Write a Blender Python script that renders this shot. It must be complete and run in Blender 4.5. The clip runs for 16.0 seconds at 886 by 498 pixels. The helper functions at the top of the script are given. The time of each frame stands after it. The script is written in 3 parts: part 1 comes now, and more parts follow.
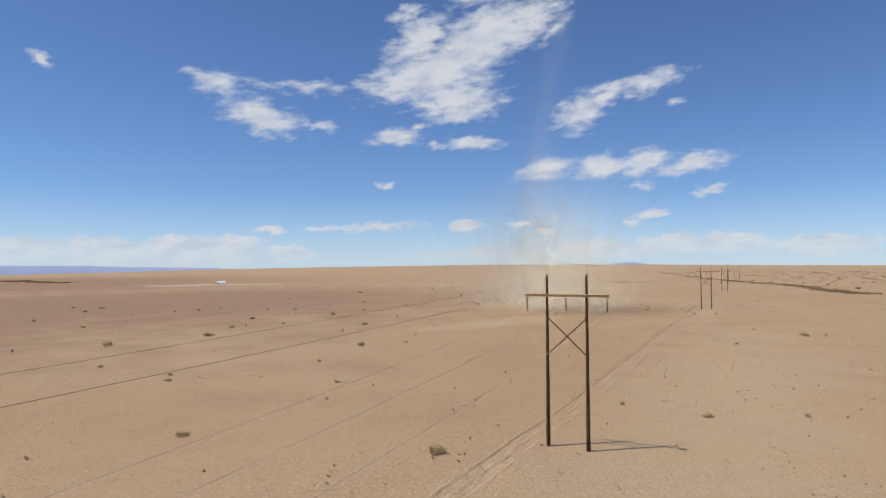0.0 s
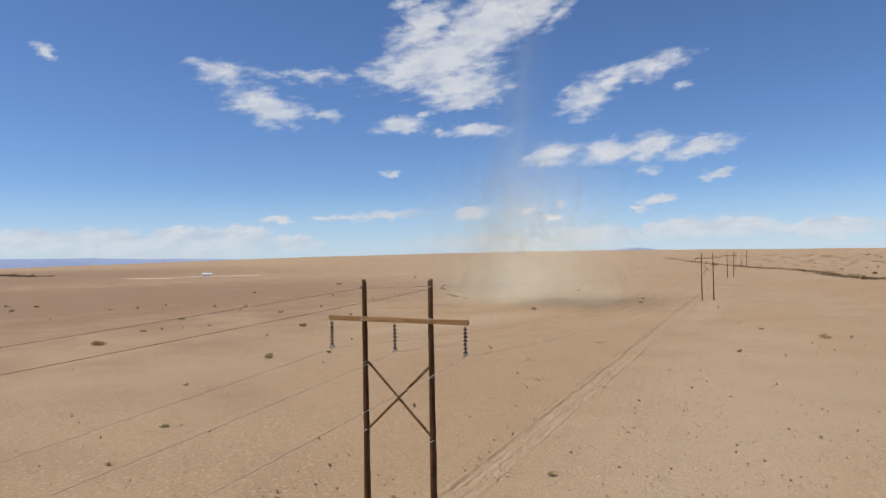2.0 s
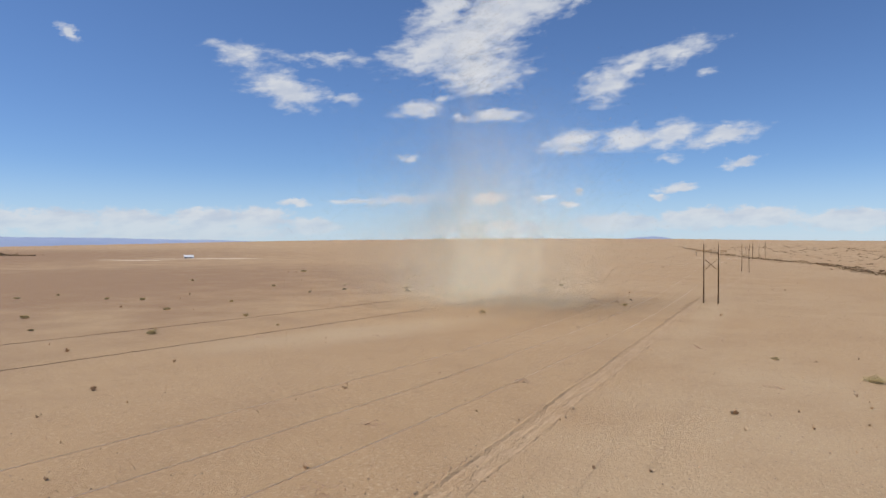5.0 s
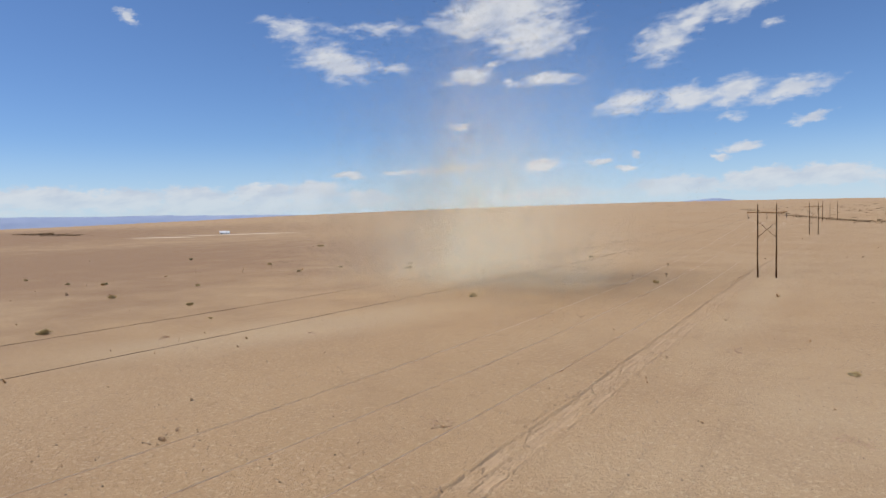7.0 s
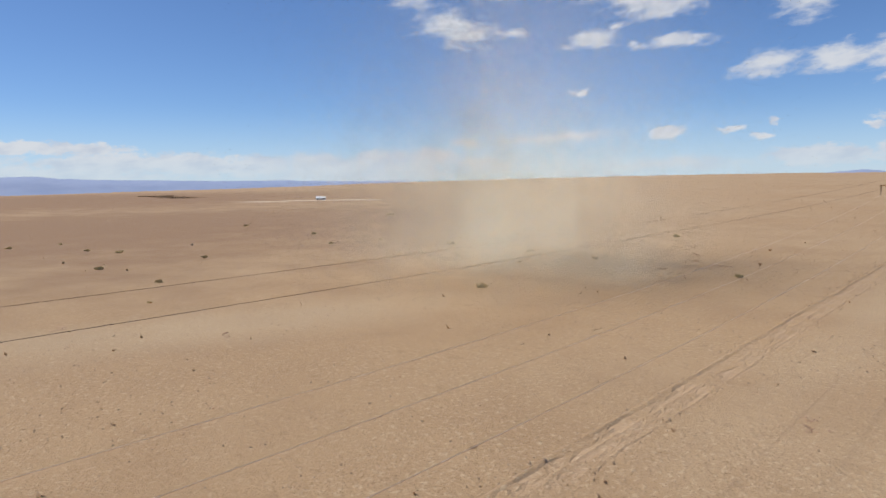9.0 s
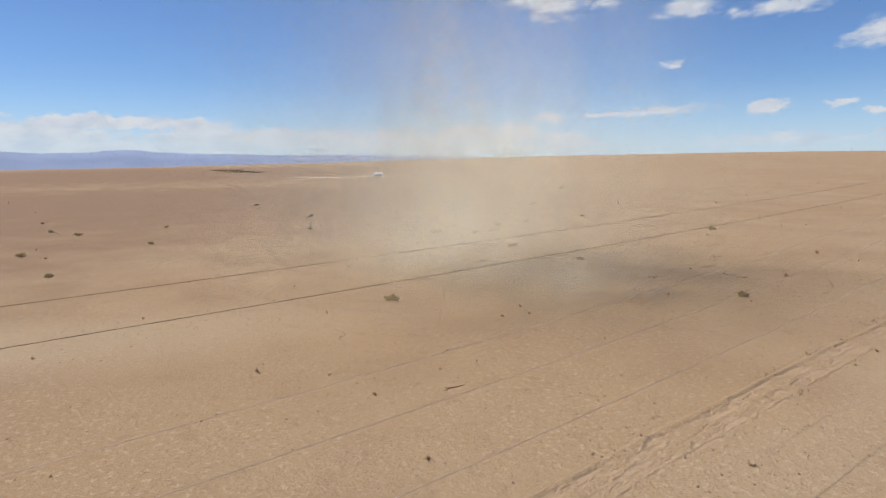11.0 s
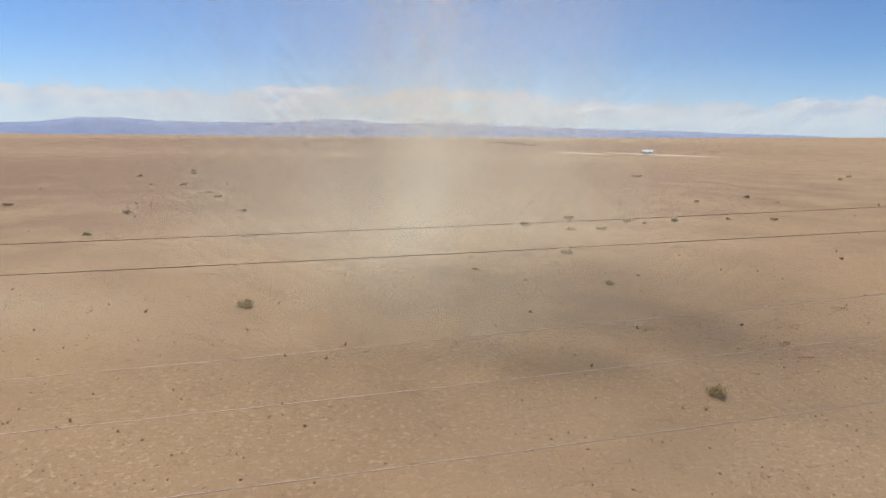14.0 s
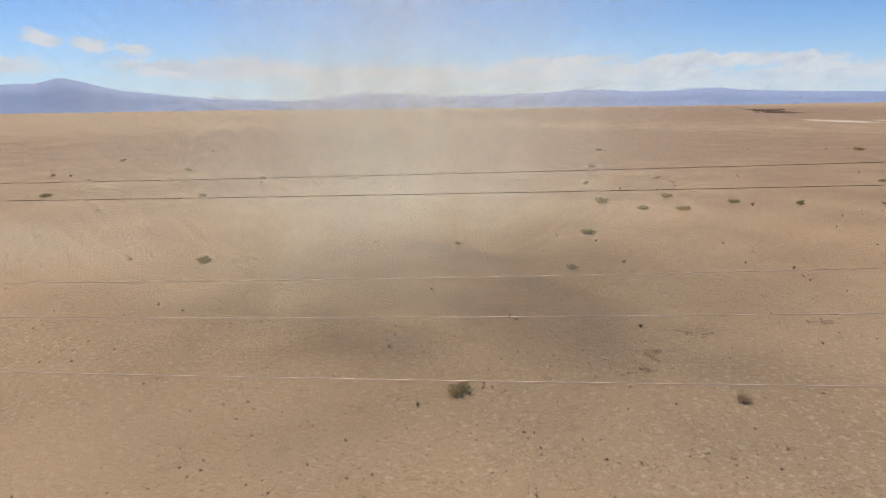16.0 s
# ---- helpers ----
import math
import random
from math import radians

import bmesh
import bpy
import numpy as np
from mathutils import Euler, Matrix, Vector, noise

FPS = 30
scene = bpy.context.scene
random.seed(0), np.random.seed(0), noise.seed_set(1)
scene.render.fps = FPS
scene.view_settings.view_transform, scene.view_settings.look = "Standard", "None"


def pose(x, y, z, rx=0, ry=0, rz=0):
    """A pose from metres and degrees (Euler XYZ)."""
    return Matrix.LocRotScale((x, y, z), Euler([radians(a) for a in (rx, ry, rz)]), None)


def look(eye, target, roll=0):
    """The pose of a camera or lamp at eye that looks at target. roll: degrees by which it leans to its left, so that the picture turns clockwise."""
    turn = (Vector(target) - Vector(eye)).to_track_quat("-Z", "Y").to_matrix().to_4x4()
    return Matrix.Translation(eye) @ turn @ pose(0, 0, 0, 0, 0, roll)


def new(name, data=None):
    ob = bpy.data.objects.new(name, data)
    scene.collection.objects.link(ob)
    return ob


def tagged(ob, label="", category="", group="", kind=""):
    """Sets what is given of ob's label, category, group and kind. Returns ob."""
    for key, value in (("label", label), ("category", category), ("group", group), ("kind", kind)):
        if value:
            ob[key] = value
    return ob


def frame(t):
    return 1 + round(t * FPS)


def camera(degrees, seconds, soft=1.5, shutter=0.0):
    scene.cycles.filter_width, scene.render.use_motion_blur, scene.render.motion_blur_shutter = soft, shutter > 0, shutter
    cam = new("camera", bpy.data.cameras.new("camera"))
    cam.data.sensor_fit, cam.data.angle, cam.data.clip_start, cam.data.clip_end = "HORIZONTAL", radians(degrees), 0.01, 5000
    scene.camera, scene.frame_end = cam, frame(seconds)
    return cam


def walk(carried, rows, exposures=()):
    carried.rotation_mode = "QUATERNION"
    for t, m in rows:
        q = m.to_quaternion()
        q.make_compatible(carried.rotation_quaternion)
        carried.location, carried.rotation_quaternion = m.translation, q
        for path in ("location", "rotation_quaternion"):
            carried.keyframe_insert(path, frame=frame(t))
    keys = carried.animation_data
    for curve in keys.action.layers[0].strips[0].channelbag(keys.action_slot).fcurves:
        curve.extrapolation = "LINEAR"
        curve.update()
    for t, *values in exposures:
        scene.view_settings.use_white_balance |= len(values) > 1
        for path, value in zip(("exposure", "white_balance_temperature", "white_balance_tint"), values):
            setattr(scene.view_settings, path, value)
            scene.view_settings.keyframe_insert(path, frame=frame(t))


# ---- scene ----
# the flight: seconds, eye x, y, z, heading to the left of the line, pitch, lean
PATH = [
    (0, 17.383, -64.755, 18.963, 26.15, 1.71, -0.34),
    (0.5, 17.326, -55.504, 19.145, 26.04, 0.42, -0.83),
    (1, 17.392, -46.687, 19.310, 26.02, 0.03, -1.32),
    (1.5, 17.482, -37.841, 19.441, 26.33, -0.01, -2.13),
    (2, 17.728, -29.292, 19.408, 26.77, 0.60, -1.05),
    (2.5, 17.961, -20.557, 19.541, 26.98, 0.08, -0.52),
    (3, 18.145, -11.719, 19.697, 27.34, -0.24, -1.38),
    (3.5, 18.381, -2.513, 19.876, 27.29, -0.20, -0.50),
    (4, 18.519, 6.610, 19.820, 27.48, -0.52, 0.13),
    (6.5, 17.984, 52.071, 19.346, 31.42, -1.71, -1.31),
    (7, 17.628, 61.027, 19.203, 33.29, -3.49, -1.67),
    (7.5, 17.274, 70.052, 18.863, 35.32, -4.71, -1.83),
    (8, 17.227, 79.321, 18.766, 37.48, -5.14, -2.64),
    (8.5, 16.902, 88.358, 18.565, 40.39, -5.35, -0.94),
    (9, 16.745, 97.287, 18.498, 43.72, -6.17, -0.90),
    (11.5, 17.173, 141.529, 19.485, 53.75, -8.70, 0.36),
    (12, 17.317, 150.726, 19.690, 57.61, -9.14, 1.09),
    (12.5, 17.428, 160.026, 19.803, 62.77, -9.52, 0.44),
    (13, 17.669, 169.319, 19.746, 68.94, -9.79, 0.49),
    (13.5, 17.743, 178.792, 19.792, 74.43, -10.32, 0.79),
    (14, 17.638, 187.738, 19.706, 78.67, -10.71, 0.94),
    (14.5, 17.528, 196.939, 19.794, 83.82, -11.66, -0.03),
    (15, 17.335, 206.238, 19.725, 90.26, -12.39, 0.14),
    (15.5, 17.033, 215.378, 19.495, 95.20, -12.78, -0.48),
    (16, 16.677, 224.499, 19.768, 101.52, -13.38, -0.50),
]


def aimed(x, y, z, yaw, pitch, lean):
    a, p = radians(yaw), radians(pitch)
    way = Vector((-math.sin(a) * math.cos(p), math.cos(a) * math.cos(p), math.sin(p)))
    eye = Vector((x, y, z))
    return look(eye, eye + way * 10, lean)


EXPOSURES = [(0.0, 0.0), (16.0, 0.0)]
cam = camera(70.70, 16.0, soft=1.5)
walk(cam, [(t, aimed(*row)) for t, *row in PATH], EXPOSURES)
scene.cycles.transparent_max_bounces = 128

# ---------------------------------------------------------------- sun and sky
SUN_ELEVATION = 61.4          # from the pole shadows: 0.545 m of shadow to a metre of pole
SHADOW = Vector((0.805, 0.593, 0.0))   # the way the shadows fall

sun = bpy.data.lights.new("sun", "SUN")
sun.energy, sun.angle, sun.color = 3.6, radians(0.53), (1.0, 0.95, 0.88)
sun_ob = new("sun", sun)
sun_ob.matrix_world = look((0, 0, 400), Vector((0, 0, 400)) + SHADOW * math.cos(radians(SUN_ELEVATION)) - Vector((0, 0, math.sin(radians(SUN_ELEVATION)))))


class Nodes:
    """A few short cuts for building node trees."""

    def __init__(self, tree):
        self.tree, self.n, self.l = tree, tree.nodes, tree.links

    def add(self, kind, **values):
        node = self.n.new(kind)
        for key, value in values.items():
            if key == "op":
                node.operation = value
            elif key == "data":
                node.data_type = value
            elif key == "blend":
                node.blend_type = value
            elif key == "vector_kind":
                node.vector_type = value
            elif key == "dims":
                node.noise_dimensions = value
            elif key == "feature":
                node.feature = value
            elif key == "attribute":
                node.attribute_name = value
        return node

    def put(self, node, socket, value):
        if isinstance(value, bpy.types.NodeSocket):
            self.l.new(value, node.inputs[socket])
        else:
            node.inputs[socket].default_value = value

    def math(self, op, a, b=0.0, c=None, clamp=False):
        node = self.add("ShaderNodeMath", op=op)
        node.use_clamp = clamp
        self.put(node, 0, a)
        self.put(node, 1, b)
        if c is not None:
            self.put(node, 2, c)
        return node.outputs[0]

    def vec(self, op, a, b=(0, 0, 0), out=0):
        node = self.add("ShaderNodeVectorMath", op=op)
        self.put(node, 0, a)
        if op == "SCALE":
            self.put(node, 3, b)
        else:
            self.put(node, 1, b)
        return node.outputs[out]

    def noise(self, vector, scale, detail=3.0, rough=0.55, out=0, warp=0.0):
        node = self.add("ShaderNodeTexNoise")
        self.put(node, "Vector", vector)
        self.put(node, "Scale", scale)
        self.put(node, "Detail", detail)
        self.put(node, "Roughness", rough)
        self.put(node, "Distortion", warp)
        return node.outputs[out]

    def step(self, value, lo, hi, a=0.0, b=1.0):
        node = self.add("ShaderNodeMapRange")
        node.interpolation_type = "SMOOTHSTEP"
        self.put(node, 0, value)
        for i, v in enumerate((lo, hi, a, b)):
            self.put(node, i + 1, v)
        return node.outputs[0]

    def mix(self, factor, a, b, blend="MIX"):
        node = self.add("ShaderNodeMix", data="RGBA", blend=blend)
        self.put(node, 0, factor)
        self.put(node, 6, a if isinstance(a, bpy.types.NodeSocket) else (*a, 1.0))
        self.put(node, 7, b if isinstance(b, bpy.types.NodeSocket) else (*b, 1.0))
        return node.outputs[2]

    def map(self, vector, place=(0, 0, 0), turn=0.0, size=(1, 1, 1), kind="TEXTURE"):
        node = self.add("ShaderNodeMapping", vector_kind=kind)
        self.put(node, 0, vector)
        self.put(node, 1, place)
        self.put(node, 2, (0, 0, radians(turn)))
        self.put(node, 3, size)
        return node.outputs[0]


world = bpy.data.worlds.new("desert_sky")
scene.world = world
world.use_nodes = True
W = Nodes(world.node_tree)
W.n.clear()
sky = W.add("ShaderNodeTexSky")
sky.sky_type, sky.sun_disc = "NISHITA", False
sky.sun_elevation = radians(SUN_ELEVATION)
sky.sun_rotation = math.atan2(-SHADOW.x, -SHADOW.y)
sky.altitude, sky.air_density, sky.dust_density, sky.ozone_density = 1500.0, 1.0, 0.0, 5.0
SKY = 0.097

way = W.add("ShaderNodeTexCoord").outputs["Generated"]
split = W.add("ShaderNodeSeparateXYZ")
W.put(split, 0, way)
across = W.math("MULTIPLY", W.math("ARCTAN2", split.outputs[0], split.outputs[1]), 57.29578)
above = W.math("MULTIPLY", W.math("ARCSINE", split.outputs[2]), 57.29578)
join = W.add("ShaderNodeCombineXYZ")
W.put(join, 0, across)
W.put(join, 1, above)
flat = join.outputs[0]
# ragged edges: the plane of the sky is pushed about by two noises before the clouds are laid on it
push = W.vec("SUBTRACT", W.noise(W.map(flat, size=(1.7, 1.0, 1), turn=8), 1.0, 5, 0.6, out=1), (0.5, 0.5, 0.5))
bent = W.vec("ADD", flat, W.vec("MULTIPLY", push, (2.6, 1.5, 0)))

clouds = None


def cloud(az, el, wide, high, tilt=0.0, weight=1.0):
    """A cloud az degrees to the left of the line and el degrees up, with its half width and half height."""
    global clouds
    local = W.map(bent, (0.8 - az, el, 0), tilt, (wide, high, 1))
    value = W.math("MULTIPLY_ADD", W.vec("LENGTH", local, out=1), -weight, weight)
    clouds = value if clouds is None else W.math("MAXIMUM", clouds, value)


# the small one, the first heap and its veil
cloud(60.0, 16.1, 1.1, 0.65, -40)
cloud(43.2, 13.2, 4.6, 1.9, -14)
cloud(47.0, 15.8, 3.2, 1.3, -8, 0.75)
cloud(41.0, 15.9, 5.5, 0.7, -2, 0.5)
cloud(37.7, 12.6, 1.8, 0.6, 5, 0.7)
# the great one
cloud(30.0, 16.7, 6.0, 2.3, 8)
cloud(25.6, 15.2, 5.6, 2.4, 4)
cloud(25.0, 13.9, 3.9, 1.0, 6)
cloud(24.0, 19.3, 8.5, 2.9, 26)
cloud(19.3, 21.3, 5.5, 2.2, 30)
cloud(30.2, 22.2, 2.0, 1.1, 20, 0.8)
cloud(20.0, 25.5, 8.0, 2.6, 22, 0.9)
cloud(11.0, 8.9, 7.5, 0.9, 5, 0.85)
cloud(38.5, 16.1, 5.0, 0.6, 0, 0.5)
cloud(27.2, 17.6, 7.6, 3.3, 14, 1.1)
cloud(23.0, 20.6, 7.0, 3.0, 24, 1.1)
cloud(29.0, 20.2, 4.5, 2.2, 30)
cloud(16.8, 20.6, 3.0, 0.7, 38, 0.7)
# small heaps below it
cloud(31.2, 11.9, 3.0, 1.0, 3)
cloud(29.3, 12.8, 1.3, 0.5, 10, 0.7)
cloud(24.0, 11.2, 3.3, 0.9, 2)
cloud(27.2, 11.0, 1.6, 0.5, 0, 0.7)
cloud(32.2, 7.5, 1.1, 0.45, 4)
# the row on the line's side
cloud(17.5, 8.8, 3.1, 1.4, 12)
cloud(12.7, 8.8, 3.5, 1.4, 4)
cloud(9.2, 9.1, 3.4, 1.5, 10)
cloud(5.0, 8.7, 4.0, 1.1, 8)
cloud(9.5, 7.1, 2.0, 0.55, 6, 0.7)
cloud(3.5, 6.4, 1.9, 0.55, 9)
cloud(14.4, 13.7, 3.2, 2.1, 26, 0.9)
cloud(12.3, 15.0, 2.9, 1.3, 20, 0.9)
cloud(8.6, 15.8, 4.0, 1.2, 14, 0.9)
cloud(6.6, 13.9, 1.3, 0.5, 6, 0.6)
# low heaps
cloud(24.8, 3.8, 1.7, 0.9, 6)
cloud(16.7, 4.5, 0.7, 0.45)
cloud(19.9, 3.9, 1.3, 0.5, 5, 0.8)
cloud(17.6, 3.4, 1.3, 0.4, 3, 0.7)
cloud(8.4, 4.5, 2.2, 0.6, 2, 0.8)
cloud(10.2, 3.8, 1.1, 0.5, 0, 0.8)
cloud(33.0, 3.8, 6.0, 0.55, 3, 0.55)
cloud(37.0, 3.5, 4.0, 0.4, 0, 0.5)
cloud(42.5, 3.4, 1.9, 0.5, 4, 0.8)
# the bank along the horizon: heaped tops in the west, flat sheets beyond
cloud(61.0, 1.6, 5.0, 1.32)
cloud(55.5, 1.6, 4.5, 1.32)
cloud(50.0, 1.8, 4.2, 1.41, 2)
cloud(45.6, 2.0, 3.4, 1.41, 3)
cloud(41.0, 1.4, 3.4, 0.97, -4, 0.9)
cloud(52.0, 0.8, 14.0, 1.14, 0, 0.8)
cloud(24.0, 1.2, 9.0, 0.79, 0, 0.6)
cloud(13.5, 1.6, 5.0, 1.07, 0, 1.1)
cloud(6.5, 1.9, 5.0, 1.25, 0, 1.1)
cloud(2.4, 2.0, 4.0, 1.25, 0, 1.1)
cloud(-4.0, 1.6, 5.0, 1.07, 0, 1.1)
cloud(-14.0, 1.9, 8.0, 1.06, 0, 0.9)
cloud(75.5, 3.0, 7.0, 0.6, -1)
cloud(72.0, 1.8, 7.0, 1.23)
cloud(66.0, 1.7, 6.0, 1.32)
cloud(96.5, 1.9, 7.0, 1.32)
cloud(90.5, 2.3, 6.0, 0.88)
cloud(84.5, 2.0, 8.0, 1.41)
cloud(80.0, 3.1, 9.0, 0.6, 1)
cloud(117.5, 2.6, 9.0, 1.23, -3)
cloud(110.5, 2.0, 9.0, 1.32)
cloud(103.0, 1.9, 9.5, 1.32)
cloud(92.0, 3.2, 7.0, 0.5, 1, 0.9)
cloud(92.0, 0.8, 34.0, 1.58, 0, 0.95)
cloud(133.6, 4.8, 1.9, 0.7, -8)
cloud(130.6, 4.4, 1.7, 0.75, -8)
cloud(127.5, 4.1, 1.6, 0.65, -8)
cloud(124.0, 2.5, 7.0, 1.06, -4, 0.9)
cloud(140.0, 2.8, 9.0, 1.2, 0, 0.9)

streak = W.noise(W.map(flat, size=(1.9, 0.75, 1), turn=6), 1.0, 8, 0.56, warp=0.2)
puff = W.noise(W.map(flat, size=(1.0, 0.55, 1)), 1.0, 8, 0.62)
lowness = W.step(above, 3.5, 7.0, 1.0, 0.0)
fray = W.math("ADD", W.math("MULTIPLY", puff, lowness), W.math("MULTIPLY", streak, W.math("SUBTRACT", 1.0, lowness)))
frayed = W.math("MULTIPLY_ADD", fray, W.math("MULTIPLY_ADD", lowness, -0.55, 1.45), W.math("MULTIPLY_ADD", lowness, 0.275, -0.725))
thick = W.step(W.math("ADD", clouds, frayed), W.math("MULTIPLY", lowness, 0.04), W.math("MULTIPLY_ADD", lowness, -0.32, 0.82))
shade = W.noise(W.map(flat, size=(2.4, 1.0, 1), turn=9), 1.0, 4, 0.5)
white = W.mix(W.step(shade, 0.35, 0.75), (0.70, 0.715, 0.745), (0.53, 0.575, 0.67))
clear = W.mix(1.0, W.vec("SCALE", sky.outputs[0], SKY), (0.85, 0.957, 1.13), "MULTIPLY")
# dust haze whitens the lowest few degrees
clear = W.mix(W.step(above, -1.0, 7.0, 0.55, 0.0), clear, (0.50, 0.64, 0.84))
# low clouds are seen through more air
far_air = W.step(above, 0.2, 3.2, 0.45, 0.95)
heaven = W.mix(W.math("MULTIPLY", W.math("MULTIPLY", thick, 0.93), far_air), clear, white)
back = W.add("ShaderNodeBackground")
W.put(back, 0, heaven)
W.put(back, 1, 1.0)
W.put(W.add("ShaderNodeOutputWorld"), 0, back.outputs[0])


# ---------------------------------------------------------------- materials
def material(name, rough=0.9):
    mat = bpy.data.materials.new(name)
    mat.use_nodes = True
    N = Nodes(mat.node_tree)
    bsdf = N.n["Principled BSDF"]
    bsdf.inputs["Roughness"].default_value = rough
    bsdf.inputs["Specular IOR Level"].default_value = 0.25
    return mat, N, bsdf


def bumped(N, bsdf, height, strength, distance):
    node = N.add("ShaderNodeBump")
    N.put(node, "Strength", strength)
    N.put(node, "Distance", distance)
    N.put(node, "Height", height)
    N.put(bsdf, "Normal", node.outputs[0])


def stain(N, place, x, y, wide, long, turn, edge, soft=0.5):
    """A patch on the ground with a ragged rim."""
    node = N.math("SUBTRACT", N.vec("LENGTH", N.map(place, (x, y, 0), turn, (wide, long, 1e6)), out=1), edge)
    return N.step(node, 1.0 - soft, 1.0 + soft * 0.3, 1.0, 0.0)


def sand_material(name="desert_sand", worn=False):
    """Crusted sand; worn: packed pale and smooth where the attribute "rut" says that wheels go."""
    mat, N, bsdf = material(name, 0.95)
    place = N.add("ShaderNodeNewGeometry").outputs["Position"]
    plan = N.vec("MULTIPLY", place, (1, 1, 0))
    wide = N.noise(plan, 0.006, 4, 0.55)
    mid = N.noise(plan, 0.05, 5, 0.6)
    near = N.noise(plan, 0.5, 5, 0.65)
    fine = N.noise(plan, 3.0, 5, 0.7)
    tan = N.mix(N.step(wide, 0.38, 0.62), (0.440, 0.287, 0.152), (0.465, 0.318, 0.178))
    tan = N.mix(N.step(mid, 0.40, 0.72, 0.0, 0.7), tan, (0.390, 0.250, 0.134))
    # crust: pale flakes a hand or two across between darker pits, more in some stretches than in others
    crusted = N.step(N.noise(plan, 0.028, 4, 0.6), 0.34, 0.60, 0.35, 1.0)
    flake = N.noise(N.vec("MULTIPLY", plan, (1.0, 0.8, 1)), 2.6, 4, 0.6, warp=0.5)
    pit = N.noise(N.vec("ADD", plan, (31.0, 17.0, 0)), 2.1, 5, 0.68, warp=0.3)
    tan = N.mix(N.math("MULTIPLY", N.step(flake, 0.52, 0.66), N.math("MULTIPLY", crusted, 0.85)), tan, (0.560, 0.408, 0.250))
    tan = N.mix(N.math("MULTIPLY", N.step(pit, 0.30, 0.43, 1.0, 0.0), N.math("MULTIPLY", crusted, 0.74)), tan, (0.234, 0.140, 0.071))
    tan = N.mix(N.step(near, 0.32, 0.44, 0.30, 0.0), tan, (0.283, 0.175, 0.091))
    tan = N.mix(N.step(fine, 0.30, 0.40, 0.35, 0.0), tan, (0.218, 0.133, 0.074))
    crumb = N.noise(plan, 5.5, 3, 0.6)
    tan = N.mix(N.math("MULTIPLY", N.step(crumb, 0.33, 0.43, 1.0, 0.0), N.math("MULTIPLY", crusted, 0.6)), tan, (0.225, 0.137, 0.072))
    ragged = N.math("MULTIPLY_ADD", N.noise(plan, 0.045, 5, 0.6), 1.6, -0.8)
    dark_soil = N.math("MAXIMUM", stain(N, place, -305, 165, 235, 320, 0, ragged, 0.7), stain(N, place, -900, 300, 500, 600, 0, ragged, 0.6))
    tan = N.mix(N.math("MULTIPLY", dark_soil, 0.95), tan, (0.311, 0.193, 0.109))
    torn = N.math("MULTIPLY_ADD", N.noise(plan, 0.09, 6, 0.7), 1.8, -0.9)
    salt = N.math("MAXIMUM", stain(N, place, -583, 447, 46, 18, 14, torn), stain(N, place, -545, 520, 64, 21, 30, torn))
    salt = N.math("MAXIMUM", salt, stain(N, place, -590, 500, 30, 12, 40, torn))
    tan = N.mix(N.math("MULTIPLY", salt, 1.0), tan, (0.654, 0.530, 0.364))
    pale = N.math("MAXIMUM", stain(N, place, -62, 138, 13, 48, -22, ragged, 0.9), N.math("MULTIPLY", stain(N, place, 2, 200, 6, 70, 0, ragged, 0.9), 0.6))
    pale = N.math("MAXIMUM", pale, N.math("MULTIPLY", stain(N, place, 16, 35, 23, 120, 0, ragged, 0.9), 0.9))
    tan = N.mix(N.math("MULTIPLY", pale, 0.42), tan, (0.567, 0.435, 0.273))
    if worn:
        blotch = N.noise(N.vec("MULTIPLY", plan, (1.0, 0.45, 1)), 0.6, 5, 0.65)
        rut = N.math("MULTIPLY", N.add("ShaderNodeAttribute", attribute="rut").outputs["Fac"], N.step(blotch, 0.42, 0.58, 0.1, 1.0))
        tan = N.mix(N.math("MULTIPLY", rut, 0.40), tan, (0.523, 0.366, 0.230))
        near = N.math("MULTIPLY", near, N.math("MULTIPLY_ADD", rut, -0.7, 1.0))
    N.put(bsdf, "Base Color", tan)
    grain = N.math("ADD", N.math("MULTIPLY", flake, 0.55), N.math("MULTIPLY_ADD", crumb, 0.3, N.math("MULTIPLY", pit, 0.8)))
    if worn:
        grain = N.math("MULTIPLY", grain, N.math("MULTIPLY_ADD", rut, -0.85, 0.95))
    bumped(N, bsdf, N.math("ADD", grain, N.math("MULTIPLY", near, 0.8)), 0.85, 0.29)
    return mat


def plain_noise_material(name, dark, light, scale, rough=0.9, stretch=(1, 1, 1), bump=0.0, islands=False, metal=0.0, spec=0.2):
    mat, N, bsdf = material(name, rough)
    bsdf.inputs["Specular IOR Level"].default_value = spec
    place = N.add("ShaderNodeTexCoord").outputs["Object"]
    grain = N.noise(N.vec("MULTIPLY", place, stretch), scale, 5, 0.6)
    colour = N.mix(N.step(grain, 0.3, 0.7), dark, light)
    if islands:
        colour = N.mix(N.math("MULTIPLY", N.add("ShaderNodeNewGeometry").outputs["Random Per Island"], 0.55), colour, dark)
    worn = N.noise(place, scale * 0.13, 3, 0.5)
    colour = N.mix(N.step(worn, 0.42, 0.7, 0.0, 0.5), colour, light)
    N.put(bsdf, "Base Color", colour)
    bsdf.inputs["Metallic"].default_value = metal
    if bump:
        bumped(N, bsdf, grain, bump, 0.02)
    return mat


